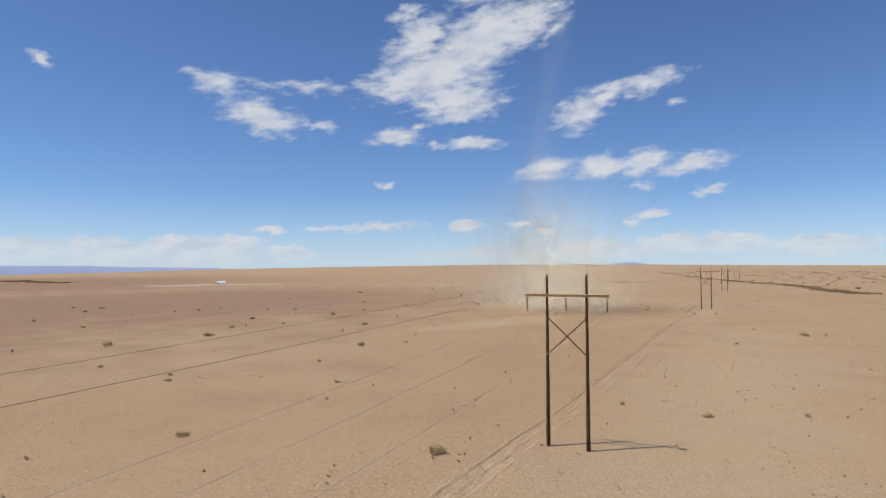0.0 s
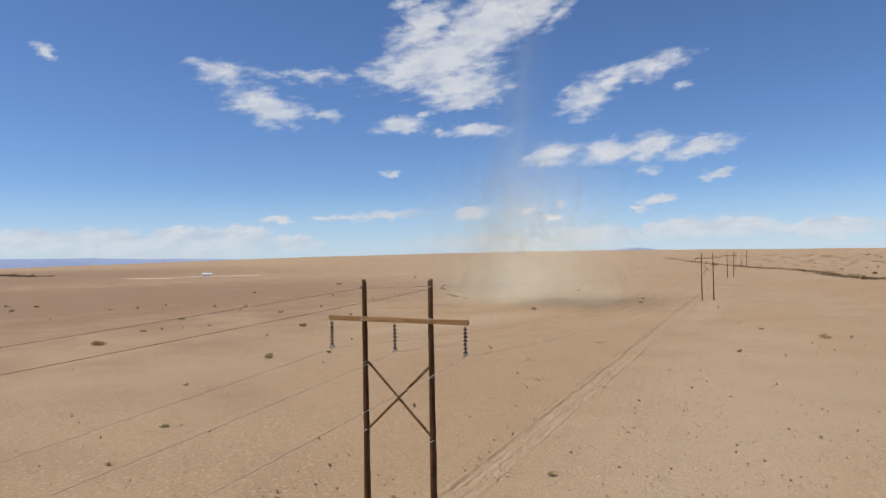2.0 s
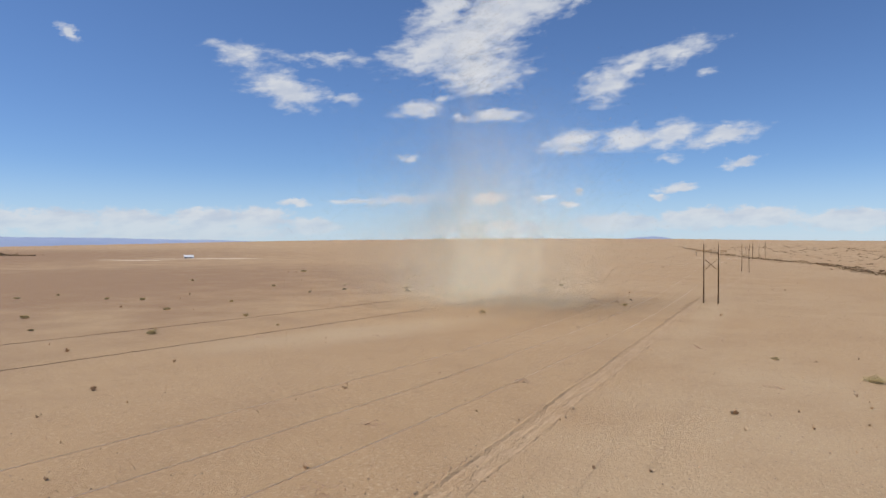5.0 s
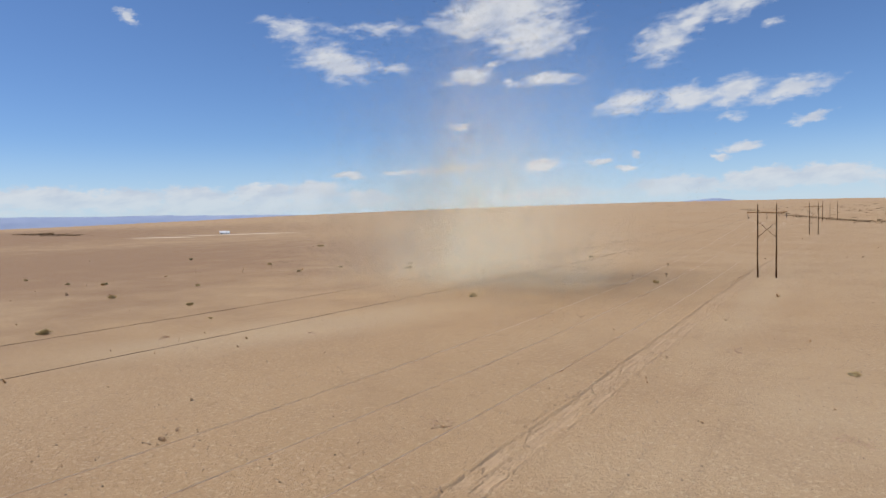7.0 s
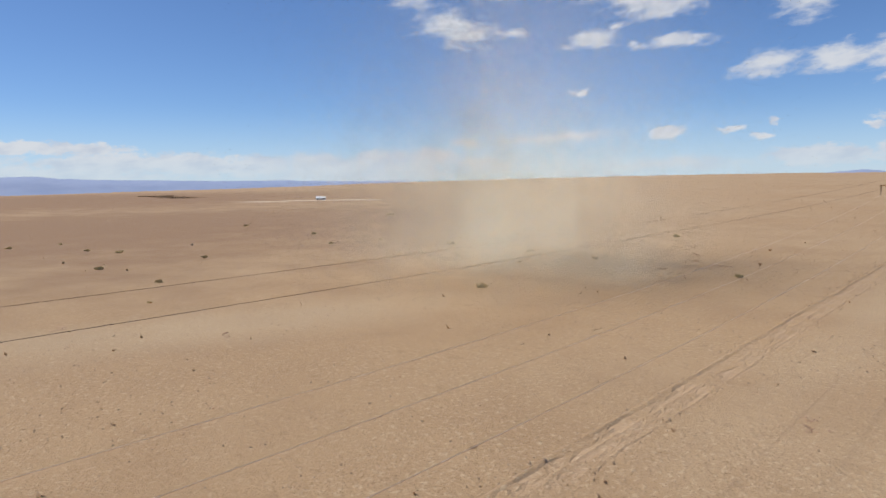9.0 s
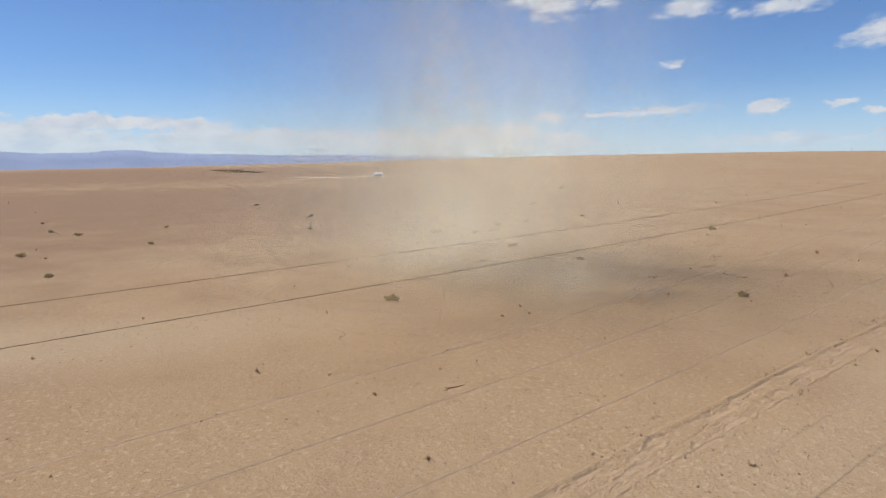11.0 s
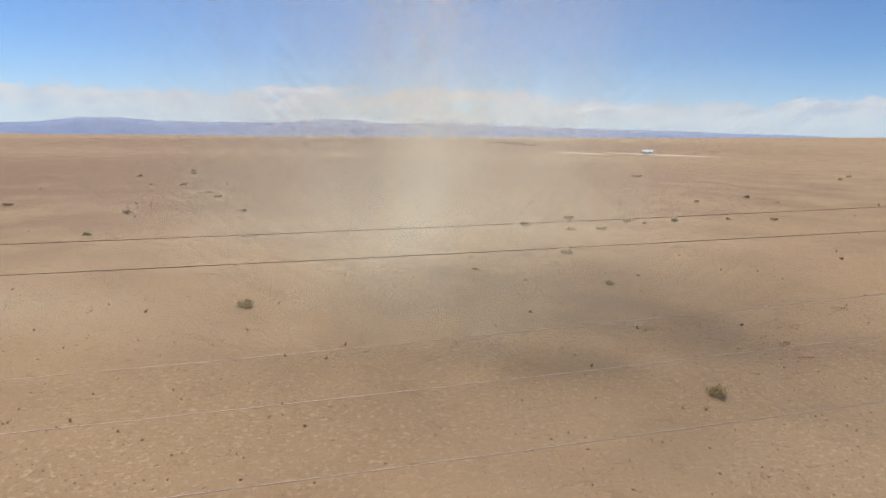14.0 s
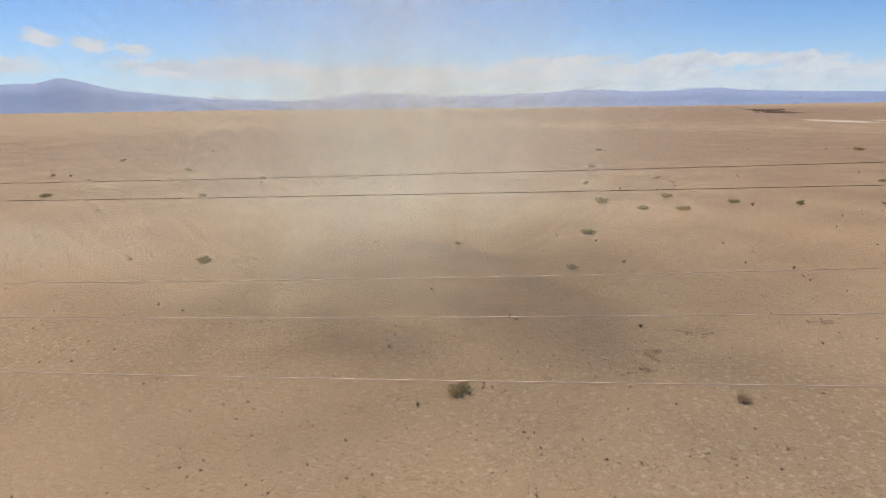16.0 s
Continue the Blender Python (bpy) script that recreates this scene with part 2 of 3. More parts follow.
SAND = sand_material()
TRACK = sand_material("packed_track_dirt", True)
POLE_WOOD = plain_noise_material("weathered_pole_wood", (0.048, 0.024, 0.011), (0.135, 0.070, 0.032), 9.0, 0.95, (1, 1, 0.06), 0.6, spec=0.05)
ARM_WOOD = plain_noise_material("bleached_arm_wood", (0.21, 0.110, 0.042), (0.42, 0.245, 0.110), 6.0, 0.95, (0.08, 1, 1), 0.5, spec=0.05)
BRACE_WOOD = plain_noise_material("brace_wood", (0.085, 0.045, 0.020), (0.20, 0.115, 0.055), 8.0, 0.95, (0.3, 1, 0.3), 0.5, spec=0.05)
PORCELAIN = plain_noise_material("brown_porcelain", (0.045, 0.025, 0.017), (0.085, 0.048, 0.032), 12.0, 0.25)
STEEL = plain_noise_material("galvanised_steel", (0.30, 0.29, 0.28), (0.46, 0.45, 0.43), 20.0, 0.5, metal=0.8)
ALUMINIUM = plain_noise_material("weathered_aluminium", (0.62, 0.46, 0.33), (0.74, 0.57, 0.43), 8.0, 0.56, metal=0.68)
RUSTY = plain_noise_material("rusted_steel_strand", (0.055, 0.032, 0.022), (0.11, 0.065, 0.042), 14.0, 0.8)
LEAF = plain_noise_material("grey_green_leaves", (0.45, 0.345, 0.165), (0.62, 0.485, 0.26), 3.0, 0.95, islands=True, spec=0.0)
WEED = plain_noise_material("dead_red_weed", (0.42, 0.265, 0.175), (0.56, 0.38, 0.26), 4.0, 0.9, islands=True)
DRY = plain_noise_material("dry_brown_twigs", (0.42, 0.27, 0.15), (0.58, 0.40, 0.24), 4.0, 0.9, islands=True)
STONE = plain_noise_material("dark_desert_stone", (0.36, 0.205, 0.11), (0.50, 0.31, 0.18), 5.0, 0.9, islands=True)
CLOD = plain_noise_material("dry_clod", (0.27, 0.18, 0.11), (0.45, 0.325, 0.205), 3.0, 0.95, islands=True)
SCRUB = plain_noise_material("dull_brown_scrub", (0.20, 0.135, 0.075), (0.34, 0.24, 0.145), 3.0, 0.95, islands=True, spec=0.0)
SHED_WHITE = plain_noise_material("white_painted_sheet", (0.66, 0.66, 0.65), (0.82, 0.82, 0.80), 0.8, 0.6)
SHED_DARK = plain_noise_material("dark_opening", (0.05, 0.05, 0.05), (0.09, 0.09, 0.09), 2.0, 0.7)
# the haze of the distance is put into the mountains' base colour
MOUNTAIN = plain_noise_material("far_rock_haze_blue", (0.275, 0.335, 0.47), (0.325, 0.38, 0.51), 0.004, 0.95, (1, 1, 4))


def dust_material():
    mat = bpy.data.materials.new("airborne_dust")
    mat.use_nodes = True
    N = Nodes(mat.node_tree)
    N.n.clear()
    place = N.add("ShaderNodeTexCoord").outputs["Object"]
    dens = N.add("ShaderNodeAttribute", attribute="dens").outputs["Fac"]
    billow = N.noise(N.vec("MULTIPLY", place, (1, 1, 0.45)), 0.16, 2, 0.5)
    thin = N.math("MULTIPLY", dens, N.step(billow, 0.25, 0.75, 0.1, 1.9), clamp=True)
    tint = N.mix(N.step(billow, 0.3, 0.7), (0.480, 0.448, 0.345), (0.500, 0.472, 0.372))
    lit, through_light, clear_air = N.add("ShaderNodeBsdfDiffuse"), N.add("ShaderNodeBsdfTranslucent"), N.add("ShaderNodeBsdfTransparent")
    N.put(lit, 0, tint)
    N.put(through_light, 0, tint)
    both, out = N.add("ShaderNodeAddShader"), N.add("ShaderNodeMixShader")
    N.put(both, 0, lit.outputs[0])
    N.put(both, 1, through_light.outputs[0])
    N.put(out, 0, thin)
    N.put(out, 1, clear_air.outputs[0])
    N.put(out, 2, both.outputs[0])
    N.put(N.add("ShaderNodeOutputMaterial"), 0, out.outputs[0])
    return mat


DUST = dust_material()


# ---------------------------------------------------------------- mesh helpers
def part(name, bm, mat, parent=None, label="", smooth=False):
    """Links a bmesh as one mesh object under a thing or a part."""
    mesh = bpy.data.meshes.new(name)
    bm.to_mesh(mesh)
    bm.free()
    return part_of(name, mesh, mat, parent, label, smooth)


def part_of(name, mesh, mat, parent=None, label="", smooth=False):
    if mat and not mesh.materials:
        mesh.materials.append(mat)
    if smooth:
        mesh.shade_smooth()
    ob = new(name, mesh)
    ob.parent = parent
    if label:
        tagged(ob, label)
    return ob


def sheet(name, verts, faces, mat, smooth=True):
    mesh = bpy.data.meshes.new(name)
    mesh.from_pydata(verts, [], faces)
    mesh.materials.append(mat)
    if smooth:
        mesh.shade_smooth()
    mesh.update()
    return mesh


def tube(bm, points, radii, sides=8, cap=True):
    """A round bar along points."""
    rings = []
    for i, p in enumerate(points):
        p = Vector(p)
        ahead = (Vector(points[min(i + 1, len(points) - 1)]) - Vector(points[max(i - 1, 0)])).normalized()
        side = ahead.cross(Vector((0, 0, 1)))
        side = side.normalized() if side.length > 1e-3 else Vector((1, 0, 0))
        up = side.cross(ahead)
        r = radii[i] if isinstance(radii, (list, tuple)) else radii
        rings.append([bm.verts.new(p + (side * math.cos(a) + up * math.sin(a)) * r) for a in (2 * math.pi * k / sides for k in range(sides))])
    for a, b in zip(rings, rings[1:]):
        for k in range(sides):
            bm.faces.new((a[k], a[(k + 1) % sides], b[(k + 1) % sides], b[k]))
    if cap:
        bm.faces.new(rings[0][::-1])
        bm.faces.new(rings[-1])
    return bm


def beam(bm, a, b, wide, high, bevel=0.012):
    """A squared timber from a to b."""
    a, b = Vector(a), Vector(b)
    ahead = (b - a).normalized()
    side = ahead.cross(Vector((0, 0, 1)))
    side = side.normalized() if side.length > 1e-3 else Vector((1, 0, 0))
    up = side.cross(ahead)
    made = bmesh.ops.create_cube(bm, size=1.0)["verts"]
    m = Matrix((side * wide, ahead * (b - a).length, up * high)).transposed().to_4x4()
    m.translation = (a + b) / 2
    bmesh.ops.transform(bm, matrix=m, verts=made)
    if bevel:
        bmesh.ops.bevel(bm, geom=list({e for v in made for e in v.link_edges}), offset=bevel, segments=1, affect="EDGES")
    return bm


def lathe(bm, profile, sides=12, at=(0, 0, 0)):
    rings = [[bm.verts.new((at[0] + r * math.cos(a), at[1] + r * math.sin(a), at[2] + z)) for a in (2 * math.pi * k / sides for k in range(sides))] for r, z in profile]
    for a, b in zip(rings, rings[1:]):
        for k in range(sides):
            bm.faces.new((a[k], a[(k + 1) % sides], b[(k + 1) % sides], b[k]))
    bm.faces.new(rings[0][::-1])
    bm.faces.new(rings[-1])
    return bm


def ease(v, lo, hi):
    u = min(1.0, max(0.0, (v - lo) / (hi - lo)))
    return u * u * (3 - 2 * u)


# ---------------------------------------------------------------- the ground
def far_rise(az):
    """How many degrees the far land stands over (or under) the level of the eye, az degrees left of the line."""
    crest = 0.34 * math.exp(-((az - 20) / 24) ** 2)
    fall = -0.62 * ease(az, 35, 95) * (1 - ease(az, 150, 200)) - 0.12
    return crest + fall - 0.15 * ease(az, 98, 116) * (1 - ease(az, 150, 200))


def land(x, y):
    """The height of the ground."""
    r = math.hypot(x, y - 80)
    az = math.degrees(math.atan2(-x, y - 80))
    z = ease(r, 500, 3000) * (19.0 + r * math.tan(radians(far_rise(az))))
    calm = ease(abs(x + 4), 8, 60)
    z += calm * 0.8 * noise.noise(Vector((x / 90, y / 90, 3.1))) + (0.25 + 0.75 * calm) * 0.10 * noise.noise(Vector((x / 11, y / 11, 7.7)))
    z += ease(r, 400, 1500) * 5.0 * noise.noise(Vector((x / 600, y / 600, 1.3)))
    return z


def spread(lo, hi, step, limit, growth=1.11):
    """Grid lines: close between lo and hi, wider and wider out to the limit."""
    lines = list(np.arange(lo, hi + step / 2, step))
    gap = step
    while lines[-1] < limit:
        gap *= growth
        lines.append(lines[-1] + gap)
    gap = step
    while lines[0] > -limit:
        gap *= growth
        lines.insert(0, lines[0] - gap)
    return lines


def build_ground():
    xs, ys = spread(-120, 50, 1.25, 4700), spread(-50, 270, 1.25, 4700)
    verts = [(x, y, land(x, y) + 0.035 * noise.noise(Vector((x / 2.2, y / 2.2, 0)))) for y in ys for x in xs]
    w = len(xs)
    faces = [(j * w + i, j * w + i + 1, (j + 1) * w + i + 1, (j + 1) * w + i) for j in range(len(ys) - 1) for i in range(w - 1)]
    return tagged(new("ground", sheet("ground", verts, faces, SAND)), "flat tan desert sand with pale crust and dark grit", "ground", kind="structure")


def road_middle(y):
    return -4.3 - 0.9 * ease(-y, -30, 25) + 6.5 * ease(y, 235, 420)


def build_road():
    """The two wheel ruts that run beside the poles, with the soil thrown up along their edges."""
    offsets = [-2.3, -2.0, -1.8, -1.62, -1.42, -1.15, -0.85, -0.55, -0.25, 0.05, 0.35, 0.65, 0.95, 1.25, 1.5, 1.7, 1.95, 2.3]
    shape = [-0.06, 0.03, 0.08, 0.11, 0.05, 0.02, 0.015, 0.02, 0.03, 0.045, 0.035, 0.02, 0.015, 0.02, 0.035, 0.045, 0.015, -0.06]
    ys = list(np.arange(-120, 330, 0.3)) + list(np.arange(330, 740, 3.0))
    verts = []
    for y in ys:
        mid = road_middle(y) + 0.35 * noise.noise(Vector((y / 14, 0.5, 2)))
        for o, h in zip(offsets, shape):
            lump = noise.noise(Vector((o * 2.2, y / 0.42, 4))) * 0.17 + noise.noise(Vector((o * 0.5, y / 4, 9))) * 0.22
            x = mid + 0.86 * o + 0.14 * noise.noise(Vector((o, y / 1.1, 5)))
            verts.append((x, y, land(x, y) + 0.03 + h + (lump * (0.08 + 2.4 * max(h - 0.04, 0)) if h > 0 else -0.02)))
    w = len(offsets)
    faces = [(j * w + i, j * w + i + 1, (j + 1) * w + i + 1, (j + 1) * w + i) for j in range(len(ys) - 1) for i in range(w - 1)]
    mesh = sheet("road", verts, faces, TRACK)
    rut = mesh.attributes.new("rut", "FLOAT", "POINT")
    rut.data.foreach_set("value", [max(0.0, 1 - abs(h - 0.025) / 0.035) for _ in ys for h in shape])
    return tagged(new("road", mesh), "rutted pale dirt track with low soil berms", "dirt road", kind="structure")


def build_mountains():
    """Low ranges all round, painted haze blue, highest to the left of the flight."""
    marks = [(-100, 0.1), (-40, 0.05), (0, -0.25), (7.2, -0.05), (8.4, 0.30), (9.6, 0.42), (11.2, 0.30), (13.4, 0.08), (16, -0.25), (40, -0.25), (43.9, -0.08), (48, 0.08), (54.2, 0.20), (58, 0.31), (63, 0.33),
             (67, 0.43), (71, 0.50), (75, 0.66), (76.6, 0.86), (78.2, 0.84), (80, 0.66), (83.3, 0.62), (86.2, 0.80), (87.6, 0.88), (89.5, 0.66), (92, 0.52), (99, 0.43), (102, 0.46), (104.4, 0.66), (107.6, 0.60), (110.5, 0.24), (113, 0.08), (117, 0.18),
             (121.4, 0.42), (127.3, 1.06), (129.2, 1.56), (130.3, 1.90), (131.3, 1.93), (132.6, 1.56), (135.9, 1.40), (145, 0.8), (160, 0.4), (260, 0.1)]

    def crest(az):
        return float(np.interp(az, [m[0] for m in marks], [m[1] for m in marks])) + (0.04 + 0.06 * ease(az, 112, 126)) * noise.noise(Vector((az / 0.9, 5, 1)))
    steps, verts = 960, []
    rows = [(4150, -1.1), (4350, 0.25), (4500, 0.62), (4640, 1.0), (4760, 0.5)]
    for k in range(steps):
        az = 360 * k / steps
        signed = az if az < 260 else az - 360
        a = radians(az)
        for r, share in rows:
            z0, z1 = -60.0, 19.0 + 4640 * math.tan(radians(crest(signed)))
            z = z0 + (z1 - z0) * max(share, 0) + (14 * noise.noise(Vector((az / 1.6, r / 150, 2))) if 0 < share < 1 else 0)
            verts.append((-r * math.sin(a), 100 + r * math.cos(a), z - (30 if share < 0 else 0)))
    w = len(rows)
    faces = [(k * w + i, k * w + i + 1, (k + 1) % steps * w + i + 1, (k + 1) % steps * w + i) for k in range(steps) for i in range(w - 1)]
    return tagged(new("backdrop_mountains", sheet("backdrop_mountains", verts, faces, MOUNTAIN)), "low mountain range on the horizon with haze blue painted on", "mountains", kind="structure")


build_ground()
build_road()
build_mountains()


# ---------------------------------------------------------------- the power line
def insulator_mesh():
    bm = bmesh.new()
    return lathe(bm, [(0.03, 0.085), (0.052, 0.075), (0.058, 0.03), (0.095, 0.005), (0.122, -0.04), (0.114, -0.055), (0.06, -0.03), (0.03, -0.09)], 12)


FRONT = -0.24  # the crossarms are bolted to the near faces of the poles


def pole_tower(x, y, z, height, spread_of_poles, arm_drop, turn=0.0):
    """A wooden two-pole tower: poles, crossarm, crossed braces, three strings of insulators."""
    base = new("pole_tower")
    base.matrix_world = pose(x, y, z, 0, 0, turn)
    half, arm_z = spread_of_poles / 2, height - arm_drop
    for side in (-1, 1):
        bm = bmesh.new()
        lathe(bm, [(0.215 - 0.085 * k / 12 + 0.006 * math.sin(2.1 * k + side), height * k / 12 - (0.6 if k == 0 else 0)) for k in range(13)] + [(0.105, height + 0.015)], 14, (side * half, 0, 0))
        for v in bm.verts:  # tops sawn askew and split by the weather
            if v.co.z > height - 0.1:
                v.co.z += side * 0.55 * (v.co.x - side * half) + 0.03 * math.sin(9 * v.co.y + 40 * v.co.x)
        pole = part("pole", bm, POLE_WOOD, base, smooth=True)
        for h in ((arm_z - 2.45, arm_z - 6.25) if side < 0 else (arm_z - 3.0, arm_z - 6.35)):
            bm = bmesh.new()
            ring = [(side * half + 0.205 * math.cos(a), 0.205 * math.sin(a), h + 0.09 * math.cos(a)) for a in (2 * math.pi * k / 16 for k in range(17))]
            tube(bm, ring, 0.016, 5, cap=False)
            part("wire_band", bm, STEEL, pole, "bright steel wire band")
        bm = bmesh.new()
        cx = side * half + (0.07 if side > 0 else -0.09)
        beam(bm, (cx, -0.08, height - 0.33), (cx, -0.21, height - 0.33), 0.05, 0.05, 0.0)
        tube(bm, [(cx - 0.05, -0.19, height - 0.31), (cx - 0.035, -0.20, height - 0.43), (cx + 0.035, -0.20, height - 0.43), (cx + 0.05, -0.19, height - 0.31)], 0.014, 6)
        beam(bm, (cx, -0.27, height - 0.445), (cx, -0.13, height - 0.445), 0.035, 0.045, 0.0)
        part("shield_wire_clamp", bm, STEEL, pole)
    bm = bmesh.new()
    beam(bm, (-4.47, FRONT, arm_z), (4.47, FRONT, arm_z), 0.14, 0.26, 0.02)
    arm = part("crossarm", bm, ARM_WOOD, base, "sun-bleached wooden crossarm")
    for side in (-1, 1):
        bm = bmesh.new()
        tube(bm, [(side * half, 0.2, arm_z), (side * half, FRONT - 0.12, arm_z)], 0.022, 6)
        part("bolt", bm, STEEL, arm)
        bm = bmesh.new()
        beam(bm, (side * half, FRONT - 0.078, arm_z - 0.09), (side * half, FRONT - 0.078, arm_z + 0.09), 0.10, 0.014, 0.0)
        beam(bm, (side * half - 0.1, FRONT + 0.04, arm_z + 0.142), (side * half + 0.1, FRONT + 0.04, arm_z + 0.142), 0.2, 0.02, 0.0)
        part("gain_bracket", bm, STEEL, arm)
    top, low = arm_z - 2.42, arm_z - 6.2
    for a, b, gap in ((-1, 1, 0.10), (1, -1, -0.02)):
        bm = bmesh.new()
        beam(bm, (a * (half - 0.1), gap, top), (b * (half - 0.1), gap, low), 0.075, 0.13, 0.012)
        part("brace", bm, BRACE_WOOD, base, "diagonal wooden cross brace")
    disc = insulator_mesh()
    disc_mesh = bpy.data.meshes.new("disc")
    disc.to_mesh(disc_mesh)
    disc.free()
    disc_mesh.shade_smooth()
    for px in (-4.28, 0.0, 4.28):
        bm = bmesh.new()
        tube(bm, [(px, FRONT, arm_z - 0.1), (px, FRONT, arm_z - 1.62)], 0.022, 6)
        tube(bm, [(px, FRONT, arm_z + 0.1), (px, FRONT, arm_z + 0.22)], 0.022, 6)
        string = part("insulator_string", bm, STEEL, base)
        for k in range(7):
            d = part_of("disc", disc_mesh, PORCELAIN, string, "dark brown porcelain disc")
            d.location = (px, FRONT, arm_z - 0.32 - 0.195 * k)
        bm = bmesh.new()
        beam(bm, (px, FRONT - 0.26, arm_z - 1.66), (px, FRONT + 0.26, arm_z - 1.66), 0.05, 0.09, 0.01)
        part("clamp", bm, STEEL, string)
    return tagged(base, "wooden H-frame power pole tower with porcelain insulators", "power pole", "towers of the power line")


def angle_tower(x, y, z, height):
    """Three single poles where the line turns."""
    base = new("angle_tower")
    base.matrix_world = pose(x, y, z)
    for k, (px, py) in enumerate(((-5.5, -8), (0, 0), (5.5, 8))):
        bm = bmesh.new()
        top = height - (2.2 if k == 1 else 0)
        tube(bm, [(px, py, -0.6), (px, py, top * 0.5), (px, py, top)], [0.23, 0.18, 0.14], 12)
        pole = part("pole", bm, POLE_WOOD, base, smooth=True)
        bm = bmesh.new()
        tube(bm, [(px, py - 1.7, top - 2.4), (px, py + 1.7, top - 2.4)], 0.06, 8)
        part("insulator_string", bm, PORCELAIN, pole, "dark brown strain insulators")
    bm = bmesh.new()
    beam(bm, (0, -0.2, height * 0.3), (5.5, 7.8, height * 0.3), 0.1, 0.16)
    part("tie_beam", bm, BRACE_WOOD, base)
    return tagged(base, "three-pole wooden angle structure of the power line", "power pole", "towers of the power line")


TOWERS = [(0.2, -232.0, 18.0, 4.27, 2.15), (0.0, 0.0, 18.1, 4.27, 2.15), (-0.26, 236.5, 18.13, 4.21, 2.0), (-0.4, 467.0, 17.7, 4.2, 2.1)]
ANGLE = (0.6, 730.0)


def foot(x, y):
    return {0.0: 0.0, 236.5: 0.35}.get(y, land(x, y))


for tx, ty, th, ts, td in TOWERS:
    pole_tower(tx, ty + 0.08, foot(tx, ty), th, ts, td, -1.5 if ty == 0.0 else 0.0)
angle_tower(*ANGLE, land(*ANGLE), 18.0)


def wire_run(name, label, side, below, sag, radius, mat):
    """One wire over all the spans; side: metres from the line's middle, below: metres under the pole tops."""
    posts = [(x + side, y + 0.08 + (FRONT if below > 1 else -0.16), foot(x, y) + h - below + (0.15 if y == 236.5 else 0.0)) for x, y, h, s, d in TOWERS]
    posts.append((ANGLE[0] + side * 1.25, ANGLE[1] + side * 1.8, land(*ANGLE) + 18.0 - (0.4 if below < 1 else 2.4)))
    points = []
    for a, b in zip(posts, posts[1:]):
        span = math.dist(a[:2], b[:2])
        steps = 48 if span < 240 and a[1] < 240 else 14
        drop = sag * (span / 236.5) ** 2
        for k in range(steps):
            u = k / steps
            points.append((a[0] + (b[0] - a[0]) * u, a[1] + (b[1] - a[1]) * u, a[2] + (b[2] - a[2]) * u - 4 * drop * u * (1 - u)))
    points.append(posts[-1])
    bm = bmesh.new()
    tube(bm, points, radius, 6)
    return tagged(part(name, bm, mat, smooth=True), label, "power line wire", "wires of the power line")


for offset in (-4.28, 0.0, 4.28):
    wire_run("conductor", "bare silvery aluminium conductor hanging between the towers", offset, 3.92, 4.38, 0.0125, ALUMINIUM)
for offset in (-2.225, 2.205):
    wire_run("shield_wire", "thin rust-brown steel wire strung along the pole tops", offset, 0.45, 2.45, 0.0068, RUSTY)


# ---------------------------------------------------------------- the dust devil
DEVIL = (-71.0, 196.5)


def dust_part(name, middle, reach, full, ragged, slope, top, gap, strength, thinning, seed, parent):
    """Ragged skins of dust, one over another, each rising outward from its middle like a funnel and fading to nothing at its rim."""
    sides, rings = 72, 10
    verts, faces, dens = [], [], []
    low, count = -reach(0) * slope * 0.9, 0
    while low < top:
        wide = reach(max(low, 0)) * (1 + 0.12 * noise.noise(Vector((low / 12, seed, 1))))
        for i in range(rings + 1):
            u = i / rings
            for k in range(sides):
                a = 2 * math.pi * k / sides
                r = wide * u * (1 + ragged * noise.noise(Vector((math.cos(a) * 0.9, math.sin(a) * 0.9, low / 16 + seed))))
                z = max(low + wide * slope * u, 0.04 + 0.012 * count % 0.2)
                verts.append((middle[0] + r * math.cos(a) + 0.0007 * z * z, middle[1] + r * math.sin(a) + 0.10 * z, z))
                shape = 1 - ease(u, full, 1.0)
                dens.append(strength * shape * math.exp(-max(z, 0) / thinning) * (1 - ease(z, top * 0.55, top)) * ease(low + wide * slope * u, -0.5, 1.5))
        first = count * (rings + 1) * sides
        faces += [(first + i * sides + k, first + i * sides + (k + 1) % sides, first + (i + 1) * sides + (k + 1) % sides, first + (i + 1) * sides + k) for i in range(rings) for k in range(sides)]
        count += 1
        low += gap * (1 + max(low, 0) * 0.012)
    mesh = sheet(name, verts, faces, DUST)
    layer = mesh.attributes.new("dens", "FLOAT", "POINT")
    layer.data.foreach_set("value", dens)
    return tagged(part_of(name, mesh, DUST, parent), kind="stuff")


devil = tagged(new("dust_devil"), "tall pale column of whirling dust rising from the sand", "dust devil")
devil.matrix_world = pose(*DEVIL, land(*DEVIL))
# the whirl itself, the wide haze drifting off it towards the line, and thick low dust added under the haze to shade the
# ground
dust_part("dust_column", (0, 0), lambda z: 12.0 + 0.04 * z, 0.25, 0.10, 1.2, 230.0, 1.9, 0.028, 125.0, 3.0, devil)
dust_part("dust_skirt", (6, 3), lambda z: 58.0 - 0.15 * z, 0.12, 0.06, 1.1, 72.0, 2.4, 0.053, 34.0, 9.0, devil)
dust_part("shadow_dust", (33, 1), lambda z: 17.0, 0.30, 0.20, 0.7, 12.0, 1.2, 0.030, 9.0, 5.0, devil)


